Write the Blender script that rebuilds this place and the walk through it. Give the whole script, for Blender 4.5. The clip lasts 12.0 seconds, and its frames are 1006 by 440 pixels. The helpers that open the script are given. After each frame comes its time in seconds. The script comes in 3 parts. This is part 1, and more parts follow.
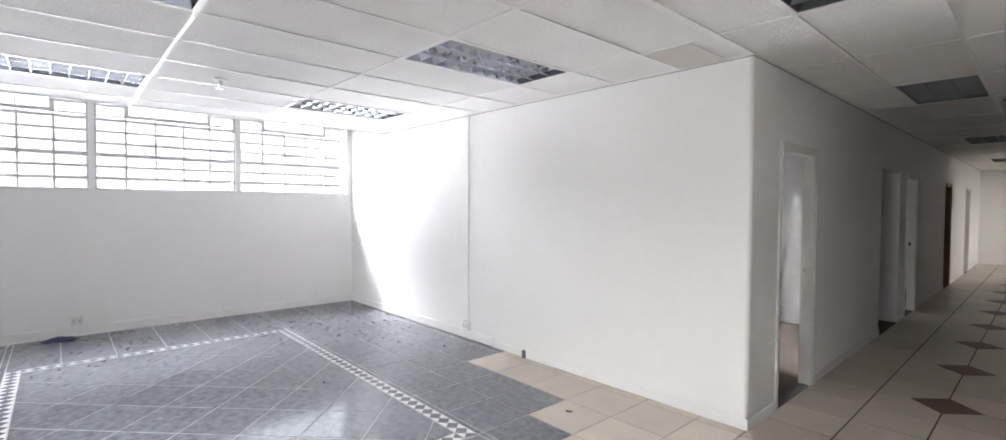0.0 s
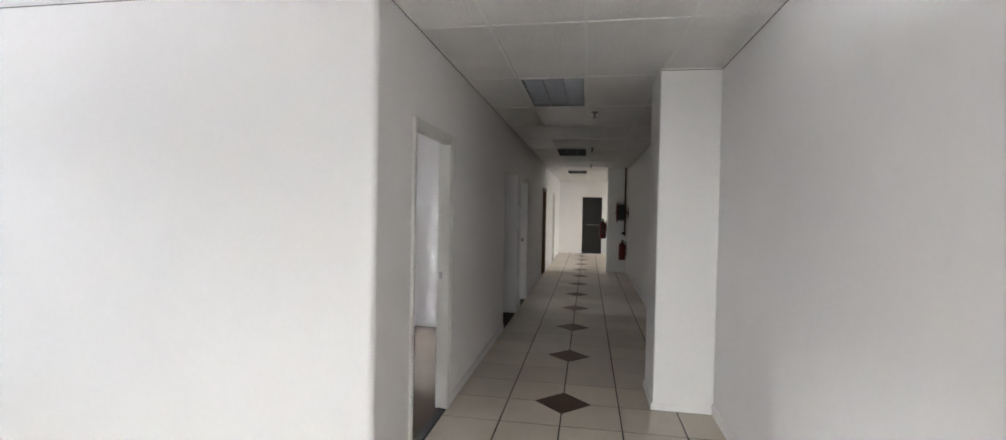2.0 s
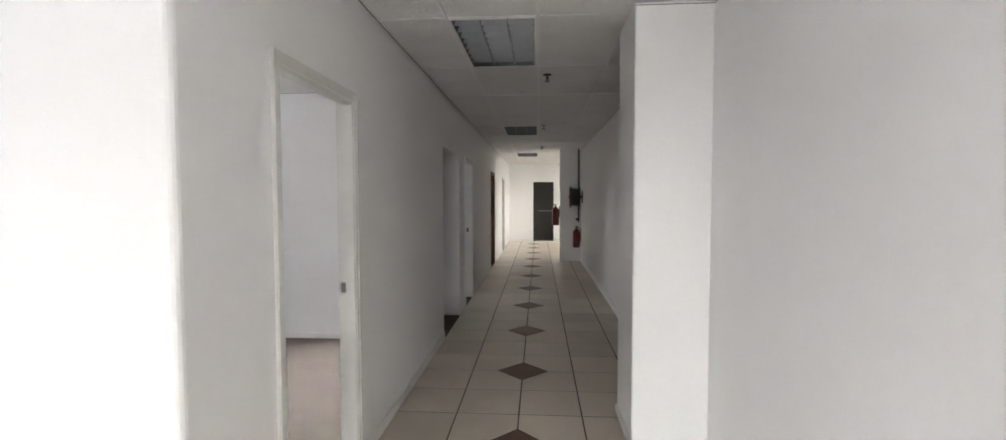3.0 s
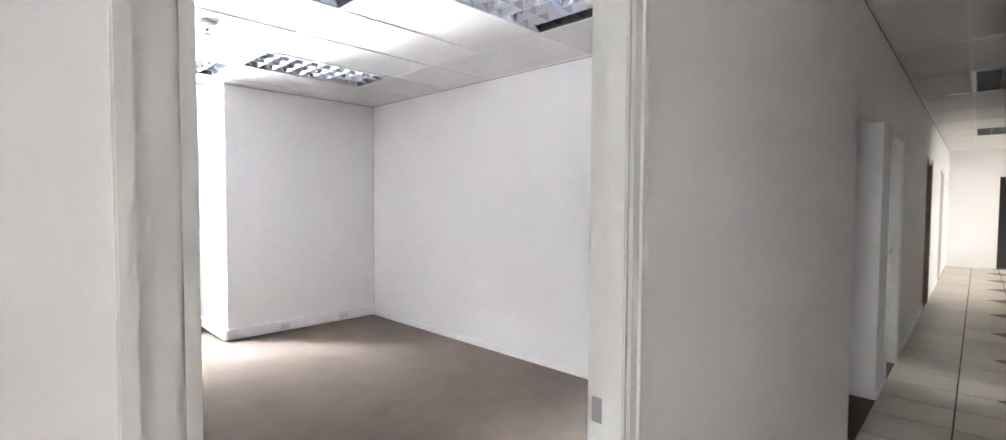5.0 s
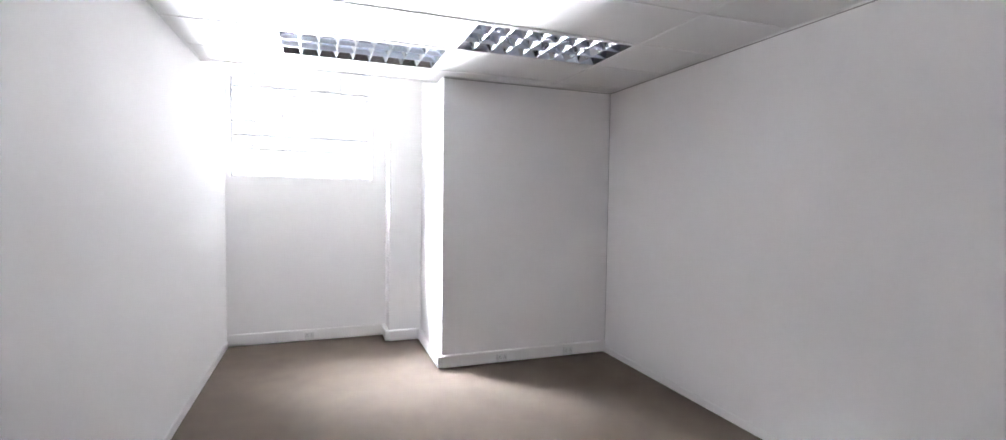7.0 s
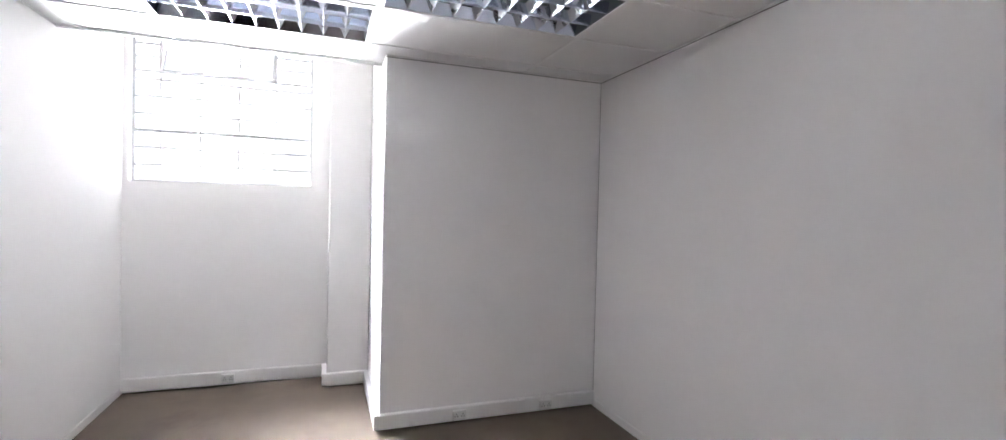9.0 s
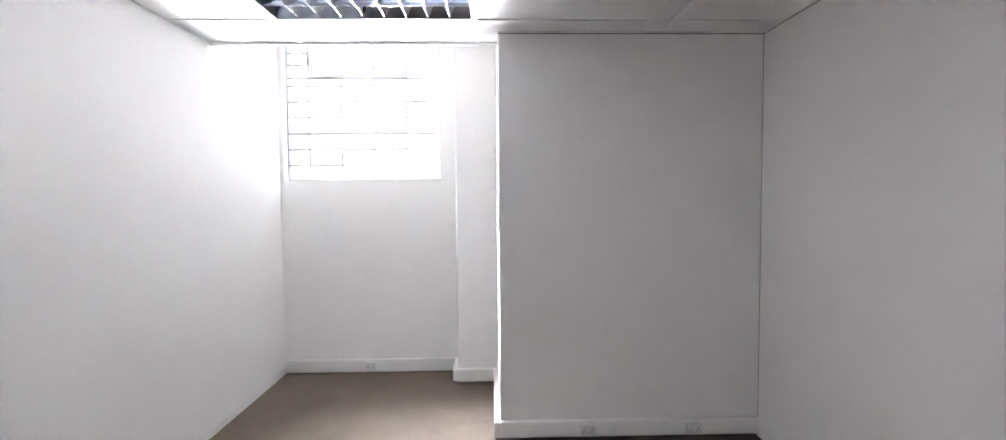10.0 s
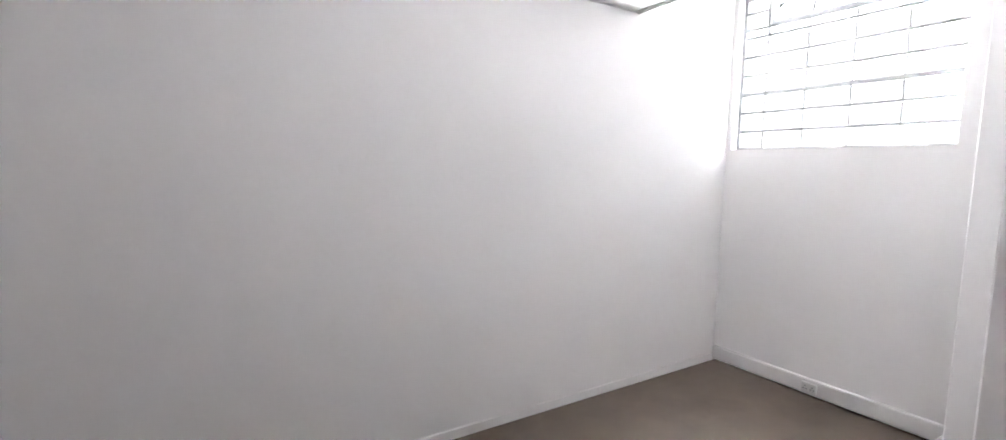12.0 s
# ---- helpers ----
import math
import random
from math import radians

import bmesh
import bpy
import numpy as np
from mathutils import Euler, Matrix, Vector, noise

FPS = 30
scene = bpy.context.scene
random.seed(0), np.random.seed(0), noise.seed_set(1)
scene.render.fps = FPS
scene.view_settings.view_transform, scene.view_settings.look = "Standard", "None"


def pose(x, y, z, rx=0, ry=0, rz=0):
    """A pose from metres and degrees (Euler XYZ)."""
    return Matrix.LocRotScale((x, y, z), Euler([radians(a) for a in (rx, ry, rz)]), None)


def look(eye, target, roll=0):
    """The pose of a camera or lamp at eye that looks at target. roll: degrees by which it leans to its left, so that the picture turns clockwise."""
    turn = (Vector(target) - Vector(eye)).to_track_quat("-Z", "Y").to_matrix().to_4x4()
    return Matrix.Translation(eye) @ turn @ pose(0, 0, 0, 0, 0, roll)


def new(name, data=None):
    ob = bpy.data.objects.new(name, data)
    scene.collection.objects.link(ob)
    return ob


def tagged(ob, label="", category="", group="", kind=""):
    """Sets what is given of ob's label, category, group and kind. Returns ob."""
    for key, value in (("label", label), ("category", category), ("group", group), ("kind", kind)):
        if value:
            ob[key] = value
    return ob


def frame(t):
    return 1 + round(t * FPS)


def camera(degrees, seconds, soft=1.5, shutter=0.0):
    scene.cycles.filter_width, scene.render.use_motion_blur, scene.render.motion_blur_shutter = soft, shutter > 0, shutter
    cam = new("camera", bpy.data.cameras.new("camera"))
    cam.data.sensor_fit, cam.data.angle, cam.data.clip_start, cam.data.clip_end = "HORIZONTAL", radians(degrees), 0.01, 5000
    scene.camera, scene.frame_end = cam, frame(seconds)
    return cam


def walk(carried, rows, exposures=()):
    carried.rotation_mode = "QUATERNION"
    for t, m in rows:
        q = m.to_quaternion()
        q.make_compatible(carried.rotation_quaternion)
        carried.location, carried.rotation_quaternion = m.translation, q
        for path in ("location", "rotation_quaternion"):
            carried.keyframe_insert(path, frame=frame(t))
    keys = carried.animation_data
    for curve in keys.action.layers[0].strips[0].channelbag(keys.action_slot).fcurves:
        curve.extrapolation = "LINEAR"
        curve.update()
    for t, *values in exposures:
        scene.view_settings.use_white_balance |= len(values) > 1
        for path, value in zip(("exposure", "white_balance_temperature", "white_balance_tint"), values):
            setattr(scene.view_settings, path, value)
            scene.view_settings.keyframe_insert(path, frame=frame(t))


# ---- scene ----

# ================= camera =================
cam = camera(90.9, 12.0)
PATH = [
    (0, (0.032, 0.532, 1.619), (-1.455, 1.868, 1.56), 0.3),
    (0.5, (-0.017, 0.666, 1.607), (-1.423, 2.085, 1.513), 0.7),
    (1, (-0.202, 0.945, 1.604), (-1.254, 2.641, 1.49), -0.1),
    (1.5, (-0.281, 1.372, 1.579), (-0.928, 3.264, 1.533), 0.0),
    (2, (-0.35, 1.844, 1.575), (-0.688, 3.815, 1.532), 1.1),
    (2.5, (-0.393, 2.359, 1.577), (-0.453, 4.356, 1.481), -0.4),
    (2.7, (-0.381, 2.565, 1.554), (-0.467, 4.561, 1.46), -0.3),
    (4.3, (-0.52, 4.162, 1.575), (-1.295, 6.001, 1.442), 0.1),
    (4.5, (-0.606, 4.337, 1.561), (-1.575, 6.082, 1.433), 0.2),
    (5, (-0.892, 4.665, 1.504), (-2.276, 6.107, 1.423), 0.3),
    (5.5, (-1.182, 4.963, 1.595), (-2.907, 5.967, 1.463), 0.8),
    (6, (-1.534, 5.083, 1.584), (-3.289, 6.039, 1.49), 1.7),
    (6.5, (-1.832, 5.26, 1.583), (-3.594, 6.202, 1.492), 0.4),
    (7, (-2.081, 5.344, 1.6), (-3.958, 6.03, 1.512), 0.8),
    (7.5, (-2.388, 5.383, 1.581), (-4.237, 6.142, 1.504), 1.5),
    (7.7, (-2.493, 5.422, 1.594), (-4.271, 6.336, 1.523), 0.1),
    (9.3, (-3.032, 6.153, 1.606), (-4.965, 6.664, 1.569), 2.1),
    (9.5, (-3.113, 6.245, 1.603), (-5.079, 6.611, 1.545), 2.1),
    (10, (-3.285, 6.337, 1.621), (-5.282, 6.383, 1.532), -0.4),
    (10.5, (-3.379, 6.595, 1.626), (-5.318, 6.143, 1.432), 1.0),
    (11, (-3.577, 6.716, 1.599), (-5.379, 5.88, 1.367), -0.1),
    (11.5, (-3.856, 6.805, 1.607), (-5.403, 5.548, 1.434), -0.4),
    (12, (-4.134, 6.934, 1.628), (-5.189, 5.249, 1.412), 0.9),
]
walk(cam, [(t, look(eye, target, roll)) for t, eye, target, roll in PATH], [
    (0, 0.63, 6400, 14), (1.0, 0.62, 6350, 14), (2.5, 1.15, 6400, 13), (4.3, 2.12, 6400, 14), (4.5, 2.15, 6350, 14), (5.0, 1.95, 6300, 14), (5.5, 1.68, 6200, 14),
    (6.2, 1.18, 6200, 14), (7.5, 1.15, 6300, 15), (10.0, 0.95, 6350, 15), (11.0, 0.95, 6350, 15), (12.0, 0.95, 6400, 15)])

# ================= world, sun, daylight =================
SUN_ELEV, SUN_TURN = radians(48), radians(80)
world = bpy.data.worlds.new("world")
scene.world = world
world.use_nodes = True
wn = world.node_tree.nodes
sky = wn.new("ShaderNodeTexSky")
sky.sky_type, sky.sun_disc = "NISHITA", False
sky.sun_elevation, sky.sun_rotation = SUN_ELEV, SUN_TURN
wn["Background"].inputs["Strength"].default_value = 0.12
world.node_tree.links.new(sky.outputs[0], wn["Background"].inputs[0])
sun_data = bpy.data.lights.new("sun", "SUN")
sun_data.energy, sun_data.angle, sun_data.color = 3.0, radians(0.5), (1, 0.95, 0.88)
sun_ob = new("sun", sun_data)
sun_ob.matrix_world = look((20, 4, 24), (0, 0, 0))
GLOW_WEST, GLOW_EAST, GLOW_SOUTH = 2.0, 4.2, 5.4


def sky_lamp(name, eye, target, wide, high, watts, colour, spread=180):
    """Area lamp added outside, standing for daylight through one stretch of the high windows."""
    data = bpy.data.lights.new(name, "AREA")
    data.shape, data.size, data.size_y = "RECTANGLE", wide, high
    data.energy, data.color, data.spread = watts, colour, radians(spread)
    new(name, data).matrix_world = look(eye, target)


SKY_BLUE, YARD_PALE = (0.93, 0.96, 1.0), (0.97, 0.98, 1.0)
# added lamps in place of the open sky above the yard, beamed where needed
sky_lamp("sky_light_room", (-16.0, -1.0, 6.0), (-1.0, -1.1, 1.4), 4.6, 3.0, 720, SKY_BLUE, 30)
sky_lamp("sky_light_windows", (-9.5, -0.3, 4.7), (-6.9, -0.7, 1.2), 6.0, 1.7, 1500, SKY_BLUE, 120)
sky_lamp("sky_light_office", (-9.5, 3.55, 4.7), (-6.9, 5.6, 1.2), 1.5, 1.7, 520, SKY_BLUE, 50)
# fill beam at the door-side wall, only for its soft bounce into the office
sky_lamp("office_bounce_fill", (-16.0, 2.65, 4.4), (-1.5, 7.15, 0.8), 0.6, 1.2, 240, SKY_BLUE, 20)
sky_lamp("sky_light_passage", (-9.5, 10.5, 4.0), (-6.9, 10.3, 1.5), 1.8, 1.7, 600, SKY_BLUE)
sky_lamp("sky_light_far_office", (-9.5, 18.0, 4.0), (-6.9, 17.6, 1.5), 2.0, 1.7, 1500, SKY_BLUE)
# added fill lamps in place of the sunlit yard, throwing light up on the ceilings
sky_lamp("yard_fill_room", (-15.0, 0.6, 0.6), (-7.0, 1.0, 2.4), 9.0, 2.0, 1800, YARD_PALE)
sky_lamp("yard_fill_office", (-15.0, 4.0, 0.6), (-7.0, 5.3, 2.4), 1.0, 2.0, 380, YARD_PALE, 40)

# ================= materials =================
def material(name, colour, rough=0.5, metal=0.0, vary=0.06, scale=3.0, bump=0.0, bump_scale=60.0, spread=0.0, stain=0.0, stain_colour=(0.1, 0.09, 0.08)):
    """Principled surface with coarse and fine variation, optional relief, per-object spread and stains."""
    m = bpy.data.materials.new(name)
    m.use_nodes = True
    nt = m.node_tree
    n, l = nt.nodes, nt.links
    b = n["Principled BSDF"]
    b.inputs["Roughness"].default_value = rough
    b.inputs["Metallic"].default_value = metal
    tc = n.new("ShaderNodeTexCoord")
    geo = n.new("ShaderNodeNewGeometry")
    coarse = n.new("ShaderNodeTexNoise")
    coarse.inputs["Scale"].default_value = scale
    coarse.inputs["Detail"].default_value = 5
    fine = n.new("ShaderNodeTexNoise")
    fine.inputs["Scale"].default_value = scale * 22
    fine.inputs["Detail"].default_value = 3
    for t in (coarse, fine):
        l.new(geo.outputs["Position"], t.inputs["Vector"])
    add = n.new("ShaderNodeMath")
    add.operation = "MULTIPLY_ADD"
    l.new(fine.outputs["Fac"], add.inputs[0])
    add.inputs[1].default_value = 0.4
    l.new(coarse.outputs["Fac"], add.inputs[2])
    val = n.new("ShaderNodeMapRange")
    val.inputs["From Min"].default_value, val.inputs["From Max"].default_value = 0.4, 1.0
    val.inputs["To Min"].default_value, val.inputs["To Max"].default_value = 1 - vary, 1 + vary
    l.new(add.outputs[0], val.inputs["Value"])
    last = val.outputs[0]
    if spread:
        info = n.new("ShaderNodeObjectInfo")
        r = n.new("ShaderNodeMapRange")
        r.inputs["To Min"].default_value, r.inputs["To Max"].default_value = 1 - spread, 1 + spread
        l.new(info.outputs["Random"], r.inputs["Value"])
        mul = n.new("ShaderNodeMath")
        mul.operation = "MULTIPLY"
        l.new(last, mul.inputs[0]), l.new(r.outputs[0], mul.inputs[1])
        last = mul.outputs[0]
    mix = n.new("ShaderNodeVectorMath")
    mix.operation = "SCALE"
    mix.inputs[0].default_value = colour
    l.new(last, mix.inputs["Scale"])
    out = mix.outputs[0]
    if stain:
        sp = n.new("ShaderNodeTexNoise")
        sp.inputs["Scale"].default_value = 1.7
        sp.inputs["Detail"].default_value = 8
        sp.inputs["Roughness"].default_value = 0.7
        l.new(geo.outputs["Position"], sp.inputs["Vector"])
        ramp = n.new("ShaderNodeMapRange")
        ramp.inputs["From Min"].default_value, ramp.inputs["From Max"].default_value = 0.52, 0.75
        ramp.inputs["To Max"].default_value = stain
        l.new(sp.outputs["Fac"], ramp.inputs["Value"])
        mm = n.new("ShaderNodeMix")
        mm.data_type = "RGBA"
        l.new(ramp.outputs[0], mm.inputs["Factor"])
        l.new(out, mm.inputs[6])
        mm.inputs[7].default_value = (*stain_colour, 1)
        out = mm.outputs[2]
    l.new(out, b.inputs["Base Color"])
    rr = n.new("ShaderNodeMapRange")
    rr.inputs["To Min"].default_value, rr.inputs["To Max"].default_value = rough * 0.8, min(1, rough * 1.2)
    l.new(coarse.outputs["Fac"], rr.inputs["Value"])
    l.new(rr.outputs[0], b.inputs["Roughness"])
    if bump:
        bt = n.new("ShaderNodeTexNoise")
        bt.inputs["Scale"].default_value = bump_scale
        bt.inputs["Detail"].default_value = 4
        l.new(geo.outputs["Position"], bt.inputs["Vector"])
        bn = n.new("ShaderNodeBump")
        bn.inputs["Strength"].default_value = 1.0
        bn.inputs["Distance"].default_value = bump
        l.new(bt.outputs["Fac"], bn.inputs["Height"])
        l.new(bn.outputs[0], b.inputs["Normal"])
    return m


def glowing(name, colour, strength):
    m = bpy.data.materials.new(name)
    m.use_nodes = True
    n = m.node_tree.nodes
    b = n["Principled BSDF"]
    b.inputs["Base Color"].default_value = (*colour, 1)
    b.inputs["Emission Color"].default_value = (*colour, 1)
    b.inputs["Emission Strength"].default_value = strength
    return m


def clear_glass(name):
    m = bpy.data.materials.new(name)
    m.use_nodes = True
    n, l = m.node_tree.nodes, m.node_tree.links
    n.remove(n["Principled BSDF"])
    tr, gl, fr, mx = (n.new("ShaderNode" + k) for k in ("BsdfTransparent", "BsdfGlossy", "Fresnel", "MixShader"))
    tr.inputs[0].default_value = (0.93, 0.96, 0.96, 1)
    gl.inputs["Roughness"].default_value = 0.02
    l.new(fr.outputs[0], mx.inputs[0]), l.new(tr.outputs[0], mx.inputs[1]), l.new(gl.outputs[0], mx.inputs[2])
    l.new(mx.outputs[0], n["Material Output"].inputs[0])
    return m


WALL = material("wall_paint", (0.905, 0.897, 0.892), 0.55, vary=0.015, scale=1.2, bump=0.0005, bump_scale=18)
TRIM = material("trim_paint", (0.90, 0.892, 0.885), 0.35, vary=0.03, scale=4, bump=0.0005, bump_scale=50)
FRAME = material("door_frame_paint", (0.76, 0.75, 0.72), 0.35, vary=0.04, scale=5, bump=0.0006, bump_scale=40)
STEEL = material("window_steel", (0.58, 0.59, 0.60), 0.4, vary=0.05, scale=8)
CEIL = material("ceiling_tile", (0.85, 0.843, 0.835), 0.9, vary=0.05, scale=2.5, bump=0.008, bump_scale=62)
CEIL_PLAIN = material("ceiling_tile_smooth", (0.85, 0.845, 0.84), 0.85, vary=0.03, scale=2.0, bump=0.001, bump_scale=60)
TBAR = material("ceiling_grid", (0.88, 0.88, 0.87), 0.4, vary=0.03, scale=6)
SLAB = material("concrete_slab", (0.55, 0.54, 0.52), 0.9, vary=0.1, scale=2)
GROUT = material("grout", (0.045, 0.04, 0.035), 0.9, vary=0.2, scale=6)
GROUT_LIGHT = material("grout_light", (0.40, 0.40, 0.41), 0.9, vary=0.2, scale=6)
BEIGE = material("beige_tile", (0.61, 0.545, 0.455), 0.36, vary=0.08, scale=3, spread=0.10, stain=0.2, stain_colour=(0.42, 0.36, 0.29))
GREY = material("grey_tile", (0.16, 0.165, 0.185), 0.12, vary=0.6, scale=17, spread=0.07, stain=0.3, stain_colour=(0.27, 0.275, 0.29))
BROWN = material("brown_tile", (0.10, 0.045, 0.028), 0.4, vary=0.4, scale=14, spread=0.12)
INLAY_W = material("inlay_white", (0.74, 0.74, 0.73), 0.2, vary=0.08, scale=9)
INLAY_G = material("inlay_grey", (0.14, 0.145, 0.16), 0.2, vary=0.2, scale=9)
CARPET = material("carpet", (0.112, 0.086, 0.064), 0.95, vary=0.22, scale=4, bump=0.006, bump_scale=260, stain=0.6, stain_colour=(0.058, 0.044, 0.034))
# cross blades: colour lowered for the dark side they reflect
LOUVRE_CROSS = material("louvre_cross_dimmed", (0.52, 0.53, 0.56), 0.28, metal=0.9, vary=0.06, scale=10)
LOUVRE = material("louvre_aluminium", (0.62, 0.67, 0.78), 0.12, metal=1.0, vary=0.03, scale=10)
# metal dimmed in colour; on louvres it stands for the dark corridor mirrored there
DIM_METAL = material("dim_metal", (0.16, 0.17, 0.19), 0.35, metal=0.6, vary=0.1, scale=10)
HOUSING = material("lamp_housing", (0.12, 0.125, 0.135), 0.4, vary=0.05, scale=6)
TUBE = material("tube_glass", (0.85, 0.86, 0.86), 0.2, vary=0.02)
CHROME = material("chrome", (0.75, 0.75, 0.76), 0.2, metal=1.0, vary=0.03)
PLASTIC = material("white_plastic", (0.80, 0.795, 0.785), 0.35, vary=0.02)
SLOT = material("slot_grey", (0.36, 0.36, 0.36), 0.6, vary=0.1)
DARK = material("dark_plastic", (0.03, 0.03, 0.035), 0.5, vary=0.1)
BLACK_DOOR = material("dark_door_paint", (0.012, 0.010, 0.010), 0.6, vary=0.15, scale=5)
WOOD = material("brown_door_wood", (0.20, 0.12, 0.075), 0.45, vary=0.2, scale=8)
RED = material("red_enamel", (0.14, 0.012, 0.012), 0.4, vary=0.08)
RED_PIPE = material("pipe_paint", (0.08, 0.025, 0.02), 0.5, vary=0.12)
CLOTH = material("dark_blue_cloth", (0.02, 0.022, 0.07), 0.9, vary=0.3, scale=20)
GLASS = clear_glass("window_glass")
WEST_SKY = glowing("bright_haze", (0.93, 0.96, 1.0), GLOW_WEST)
SOUTH_FILL = glowing("south_fill_glow", (1.0, 0.97, 0.93), GLOW_SOUTH)
EAST_SKY = glowing("bright_haze_east", (1.0, 0.93, 0.84), GLOW_EAST)
FACADE = material("pale_facade", (0.82, 0.815, 0.82), 0.8, vary=0.04, scale=1)
FACADE_PANE = material("facade_pane", (0.42, 0.42, 0.48), 0.3, vary=0.15, scale=0.6)
FACADE_TRIM = material("facade_band", (0.58, 0.57, 0.62), 0.7, vary=0.08, scale=1)
ASPHALT = material("yard_ground", (0.25, 0.24, 0.23), 0.9, vary=0.15, scale=1)


# ================= helpers for meshes =================
def box(bm, x0, x1, y0, y1, z0, z1, mat=0):
    v = [bm.verts.new((x, y, z)) for x in (x0, x1) for y in (y0, y1) for z in (z0, z1)]
    for f in ((0, 1, 3, 2), (4, 6, 7, 5), (0, 4, 5, 1), (2, 3, 7, 6), (0, 2, 6, 4), (1, 5, 7, 3)):
        face = bm.faces.new([v[i] for i in f])
        face.material_index = mat
    return v


def rod(bm, a, b, r, seg=10, r2=None):
    a, b = Vector(a), Vector(b)
    d = (b - a)
    q = d.to_track_quat("Z", "Y")
    rings = []
    for p, rad in ((a, r), (b, r if r2 is None else r2)):
        rings.append([bm.verts.new(p + q @ Vector((rad * math.cos(2 * math.pi * k / seg), rad * math.sin(2 * math.pi * k / seg), 0))) for k in range(seg)])
    for k in range(seg):
        bm.faces.new((rings[0][k], rings[0][(k + 1) % seg], rings[1][(k + 1) % seg], rings[1][k])).smooth = True
    bm.faces.new(rings[0][::-1])
    bm.faces.new(rings[1])


def lathe(bm, profile, centre, axis="z", seg=20):
    """Turns a (radius, height) profile round an axis through centre."""
    rings = []
    c = Vector(centre)
    for r, h in profile:
        ring = []
        for k in range(seg):
            a = 2 * math.pi * k / seg
            u, w = r * math.cos(a), r * math.sin(a)
            ring.append(bm.verts.new(c + (Vector((u, w, h)) if axis == "z" else Vector((u, h, w)) if axis == "y" else Vector((h, u, w)))))
        rings.append(ring)
    for a, b in zip(rings, rings[1:]):
        for k in range(seg):
            bm.faces.new((a[k], a[(k + 1) % seg], b[(k + 1) % seg], b[k])).smooth = True
    bm.faces.new(rings[0]), bm.faces.new(rings[-1])


def mesh_of(name, bm, mats):
    bmesh.ops.recalc_face_normals(bm, faces=bm.faces)
    me = bpy.data.meshes.new(name)
    bm.to_mesh(me)
    bm.free()
    for m in mats if isinstance(mats, (list, tuple)) else [mats]:
        me.materials.append(m)
    return me


def part(name, bm, mats, parent=None, label=""):
    ob = new(name, mesh_of(name, bm, mats))
    if parent:
        ob.parent = parent
    if label:
        ob["label"] = label
    return ob


def solid(name, boxes, mats, parent=None, label="", bevel=0.0, segs=1):
    bm = bmesh.new()
    for b in boxes:
        box(bm, *b)
    if bevel:
        bmesh.ops.bevel(bm, geom=bm.edges[:], offset=bevel, segments=segs, affect="EDGES", profile=0.5)
    return part(name, bm, mats, parent, label)


def structure(ob, label, category):
    return tagged(ob, label, category, kind="structure")


def wall_x(name, x0, x1, y0, y1, z1, holes, label):
    """A wall that runs along y, with holes (ya, yb, za, zb) cut through."""
    out, y = [], y0
    for ya, yb, za, zb in sorted(holes):
        if ya > y:
            out.append((x0, x1, y, ya, 0, z1))
        if za > 0:
            out.append((x0, x1, ya, yb, 0, za))
        if zb < z1:
            out.append((x0, x1, ya, yb, zb, z1))
        y = yb
    if y1 > y:
        out.append((x0, x1, y, y1, 0, z1))
    return structure(solid(name, out, WALL), label, "wall")


# ================= plan =================
WX = -7.89          # inner face of the window wall
CX = -1.415         # corridor face of the partition with doors
RX = 0.65           # long wall on the other side
AY0, AY1 = 4.21, 4.40   # partition between open room and office
OY = 8.14           # far wall of the office
H, TOP = 2.70, 3.15
END = 20.4
BACK = -3.2
SILL, HEAD = 1.79, 3.10
EDGE = -6.78        # where the hung ceilings stop short of the windows

# ================= shell =================
wall_x("wall_west", WX - 0.24, WX, BACK, END + 0.15, TOP,
       [(-2.43, 4.13, SILL, HEAD), (4.44, 5.87, SILL, HEAD), (9.6, 11.4, SILL, HEAD), (17.0, 19.0, SILL, HEAD)],
       "white plastered outer wall under high steel windows")
bm = bmesh.new()
box(bm, WX, CX, AY0, AY1, 0, TOP)
edge = [e for e in bm.edges if all(abs(v.co.x - CX) < 1e-4 and abs(v.co.y - AY0) < 1e-4 for v in e.verts)]
bmesh.ops.bevel(bm, geom=edge, offset=0.03, segments=4, affect="EDGES", profile=0.5)
structure(part("wall_partition", bm, WALL), "white painted partition with a rounded outer corner", "wall")
D1A, D1B, D1H = 4.75, 5.612, 2.125
wall_x("wall_corridor", CX - 0.08, CX, AY1, END, TOP,
       [(D1A, D1B, 0, D1H), (8.2, 9.29, 0, 2.10), (9.75, 10.53, 0, 2.1), (13.6, 14.36, 0, 2.1), (16.95, 17.74, 0, 2.1)],
       "white corridor wall with several door openings")
structure(solid("wall_office_far", [(WX, CX - 0.08, OY, 8.2, 0, TOP)], WALL), "plain white painted office wall", "wall")
structure(solid("wall_column_box", [(WX, -6.555, 6.385, OY, 0, TOP)], WALL, bevel=0.008), "boxed-in white column beside the window bay", "wall")
structure(solid("wall_pilaster", [(WX, -7.595, 6.03, 6.385, 0, TOP)], WALL, bevel=0.006), "narrow white pilaster beside the window", "wall")
structure(solid("wall_passage", [(-3.2, -3.06, 8.2, 9.29, 0, TOP), (WX, CX - 0.08, 9.29, 9.43, 0, TOP)], WALL), "white walls of a side passage", "wall")
structure(solid("wall_room_dividers", [(WX, CX - 0.08, 13.0, 13.14, 0, TOP), (WX, CX - 0.08, 15.6, 15.74, 0, TOP)], WALL), "white walls between the far offices", "wall")
